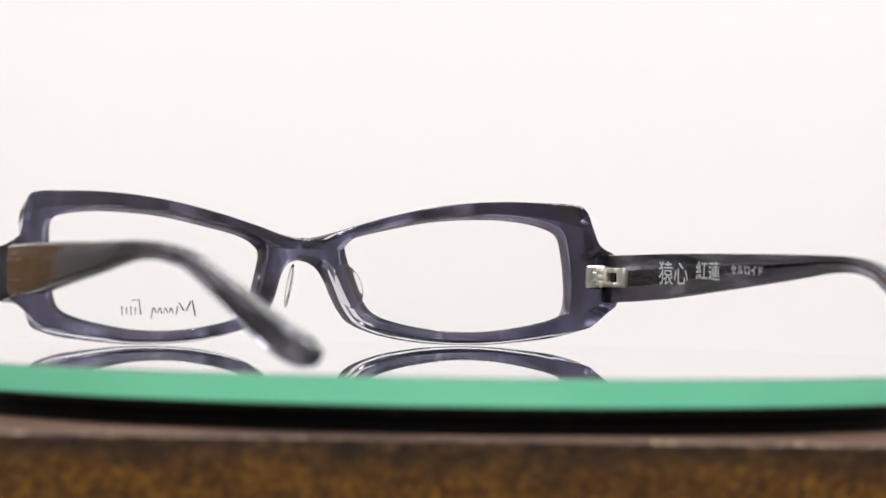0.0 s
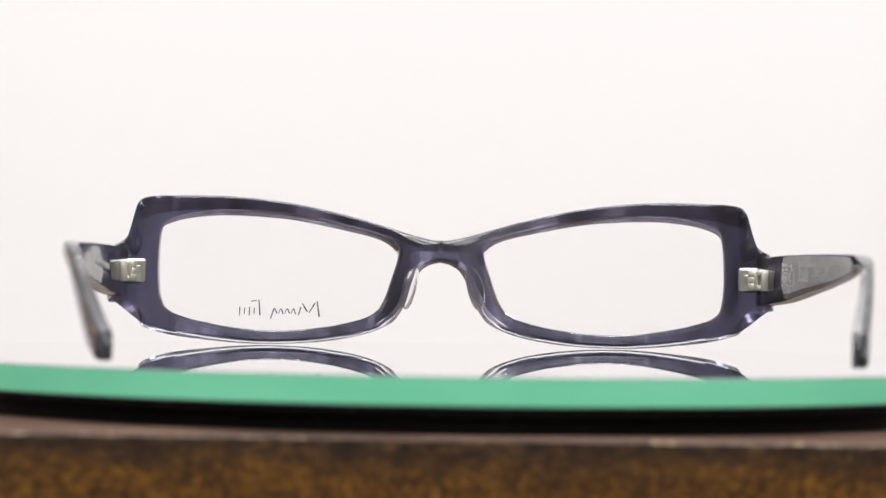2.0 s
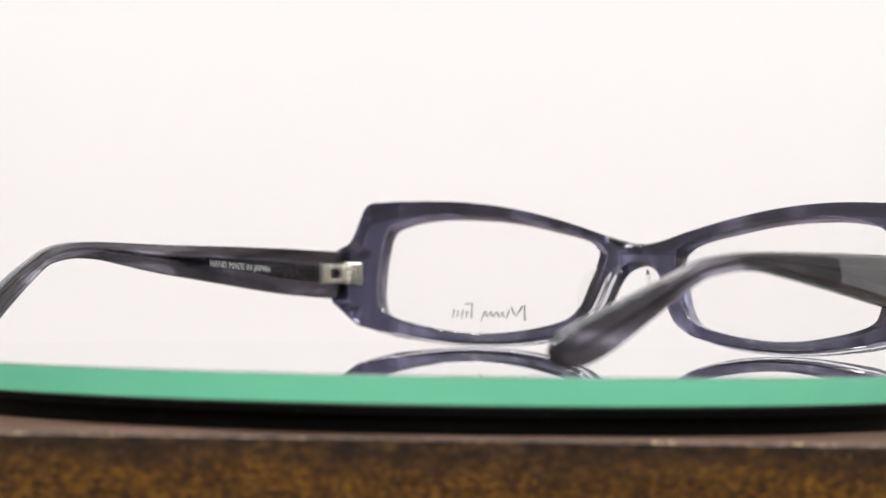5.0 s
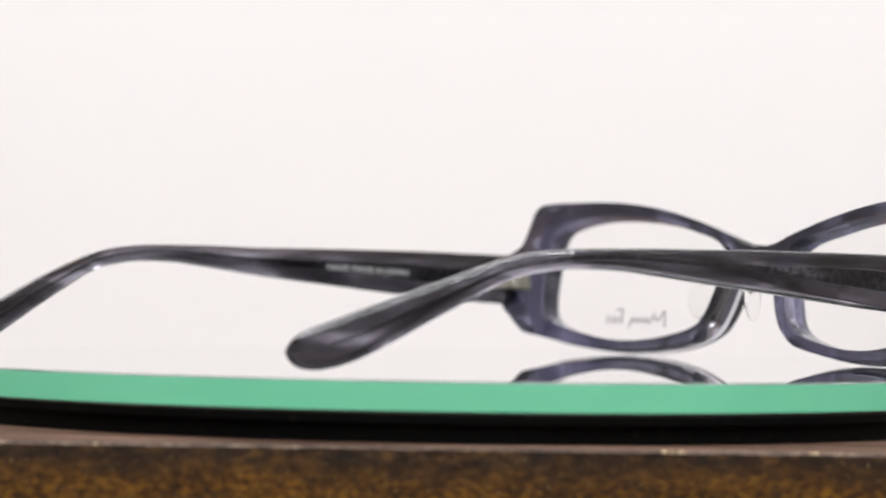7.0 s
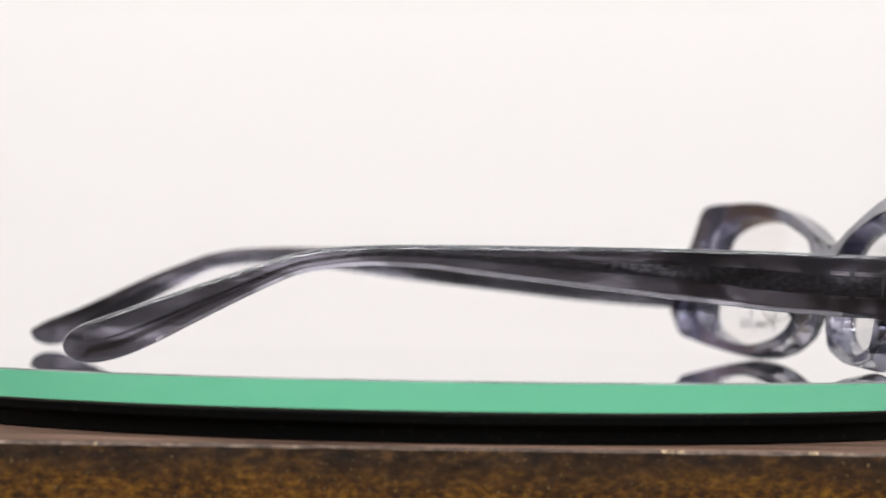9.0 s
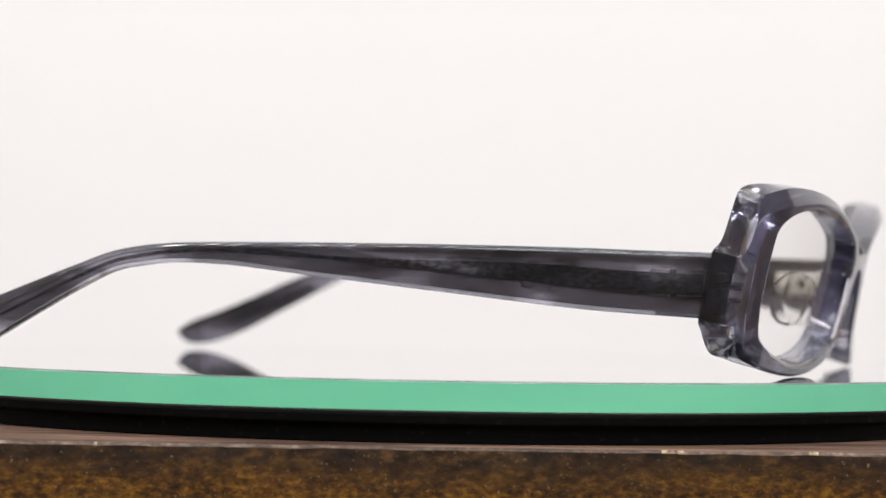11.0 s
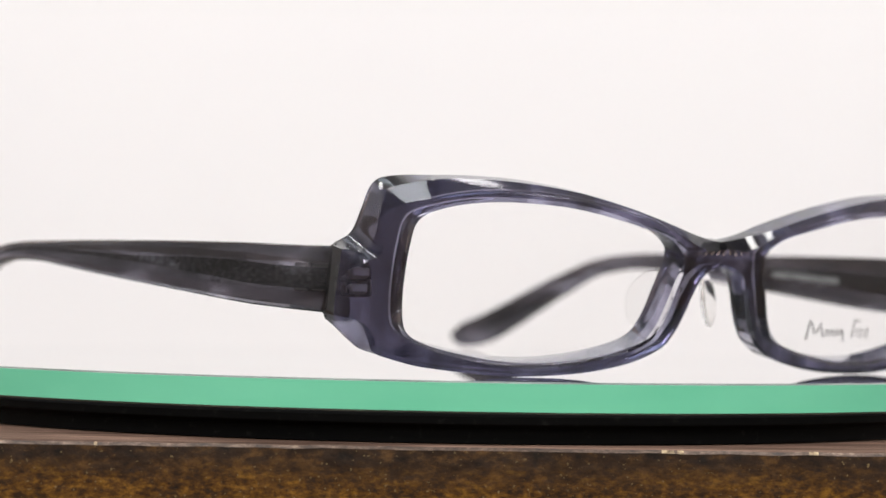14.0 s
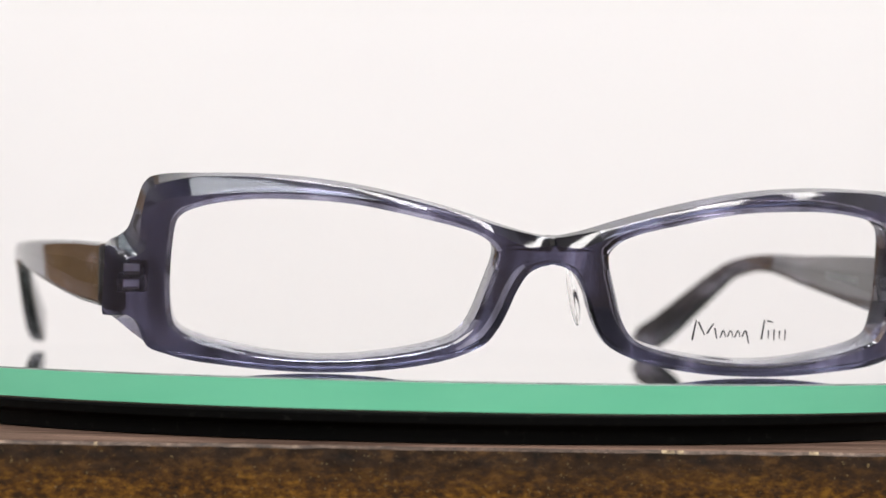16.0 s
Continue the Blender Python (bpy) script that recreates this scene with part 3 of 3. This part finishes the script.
def build_hinge(parent, s):
    """A rounded plate on the front, a slotted leaf on the arm, three knuckles and a pin."""
    z0 = 15.6
    bm = bmesh.new()
    block(bm, (4.4 * MM, 1.2 * MM, 5.3 * MM), Matrix.Translation(face_point(s * 66.3, z0, -0.30)) @ pose(0, 0, 0, 11, 0, -s * 12), 0.58 * MM, 4)
    block(bm, (1.6 * MM, 0.9 * MM, 2.0 * MM), Matrix.Translation(face_point(s * 66.2, z0, -0.95)) @ pose(0, 0, 0, 11, 0, -s * 12), 0.2 * MM, 2)
    hinge = part("hinge", bm, METAL, parent, "pale nickel hinge")
    x1 = abs(axis_line(1, 57.5)) - arm_width(57.5) / 2 - 0.35
    bm = bmesh.new()
    for y, z, ly, lz in ((54.0, z0, 3.2, 4.4), (58.8, z0 + 1.6, 7.4, 1.1), (58.8, z0 - 1.6, 7.4, 1.1), (60.4, z0, 2.6, 3.4)):
        block(bm, (1.5 * MM, ly * MM, lz * MM), pose((s * (x1 - 0.0875 * (y - 57.5)) + OFF) * MM, y * MM, z * MM, 0, 0, -s * 5), 0.18 * MM, 2)
    part("leaf", bm, METAL, hinge)
    px, py = (s * (x1 - 1.25) + OFF) * MM, 61.0 * MM
    for dz in (-1.35, 0.0, 1.35):
        bm = bmesh.new()
        rod(bm, 0.95 * MM, 1.28 * MM, pose(px, py, (z0 + dz) * MM), 24, bevel=0.14 * MM)
        part("knuckle", bm, METAL, hinge)
    bm = bmesh.new()
    rod(bm, 0.5 * MM, 4.5 * MM, pose(0, 0, 0), 16)
    pin = part("pin", bm, METAL, hinge)
    pin.location = (px, py, z0 * MM)
    if s > 0:
        # the long lens has a shallow depth of field; it is focused on this hinge
        cam.data.dof.use_dof, cam.data.dof.focus_object, cam.data.dof.aperture_fstop = True, pin, 20.0
    # a dark block added behind the plate stands in for its unlit back
    bm = bmesh.new()
    block(bm, (4.6 * MM, 0.5 * MM, 5.4 * MM), Matrix.Translation(face_point(s * 66.9, z0, 0.62)) @ pose(0, 0, 0, 11, 0, -s * 12), 0.2 * MM, 2)
    part("hinge_shade_block", bm, CORE, hinge, "dark block added for the unlit back of the hinge plate")
    # two anchor lugs sunk into the endpiece
    for dz in (-1.25, 1.25):
        bm = bmesh.new()
        block(bm, (2.8 * MM, 1.8 * MM, 1.5 * MM), Matrix.Translation(face_point(s * 66.9, z0 + dz, 1.7)) @ pose(0, 0, 0, 11, 0, -s * 12), 0.2 * MM, 1)
        part("anchor_lug", bm, METAL, hinge)
    return hinge


def lettering(parent, text, size, y, z, s, name, slant):
    """Silver print on the inner side of a temple, read from between the two arms."""
    cu = bpy.data.curves.new(name, "FONT")
    cu.body, cu.size, cu.extrude, cu.align_y = text, size * MM, 0.02 * MM, "CENTER"
    tmp = new(name, cu)
    bpy.context.view_layer.update()
    me = bpy.data.meshes.new_from_object(tmp.evaluated_get(bpy.context.evaluated_depsgraph_get()))
    bpy.data.objects.remove(tmp)
    for v in me.vertices:
        u, up, out = v.co.x / MM, v.co.y / MM, v.co.z / MM
        yy = y - s * u
        v.co = Vector((axis_line(s, yy) - s * (arm_width(yy) / 2 + 0.05 + out) + OFF, yy, z + up + slant * u)) * MM
    ob = new(name, me)
    me.materials.clear()
    me.materials.append(SILVER)
    ob.parent = parent
    return ob


def build_eyeglasses():
    g = tagged(new("eyeglasses"), "blue-grey translucent acetate eyeglasses standing open on the glass disc", "eyeglasses")
    build_front(g)
    for s in (1, -1):
        lens = build_lens(g, s)
        if s < 0:
            build_mark(lens)
        build_pad(g, s)
        build_hinge(g, s)
        arm = build_temple(g, s)
        if s > 0:
            lettering(arm, "猿心", 5.4, 40.9, 16.5, s, "silver_lettering", -0.01)
            lettering(arm, "紅蓮", 4.3, 27.5, 17.2, s, "silver_lettering", -0.01)
            lettering(arm, "セルロイド", 2.3, 15.3, 17.8, s, "silver_lettering", -0.03)
        else:
            lettering(arm, "HAND MADE IN JAPAN", 1.9, 16.1, 17.5, s, "silver_lettering", -0.06)
    return g


turntable, platter, glass_disc = build_turntable()
eyeglasses = build_eyeglasses()


# ---- movement: the platter, the glass and the eyeglasses turn together ----
def motions():
    turn = ((0, 27.06), (1, 15.12), (2, 3.18), (3, -8.21), (3.5, -14.02), (4, -20.01), (6.5, -49.96), (7.5, -62.01), (8.5, -73.95), (11, -104.50),
            (12, -116.94), (13, -129.17), (14, -141.36), (15, -153.50), (16, -165.27))
    wobble = pose(0, 0, 0, 0.05, -0.12, 0)        # the glass sits a touch askew on the platter
    walk(glass_disc, [(t, pose(0, 0, 0, 0, 0, a) @ wobble) for t, a in turn])
    walk(eyeglasses, [(t, pose(0, 0, 0, 0, 0, a) @ pose(0, 0, 0.00005, 0.05, -0.10, 0)) for t, a in turn])
    walk(platter, [(t, pose(0, 0, 0, 0, 0, a)) for t, a in turn])


motions()
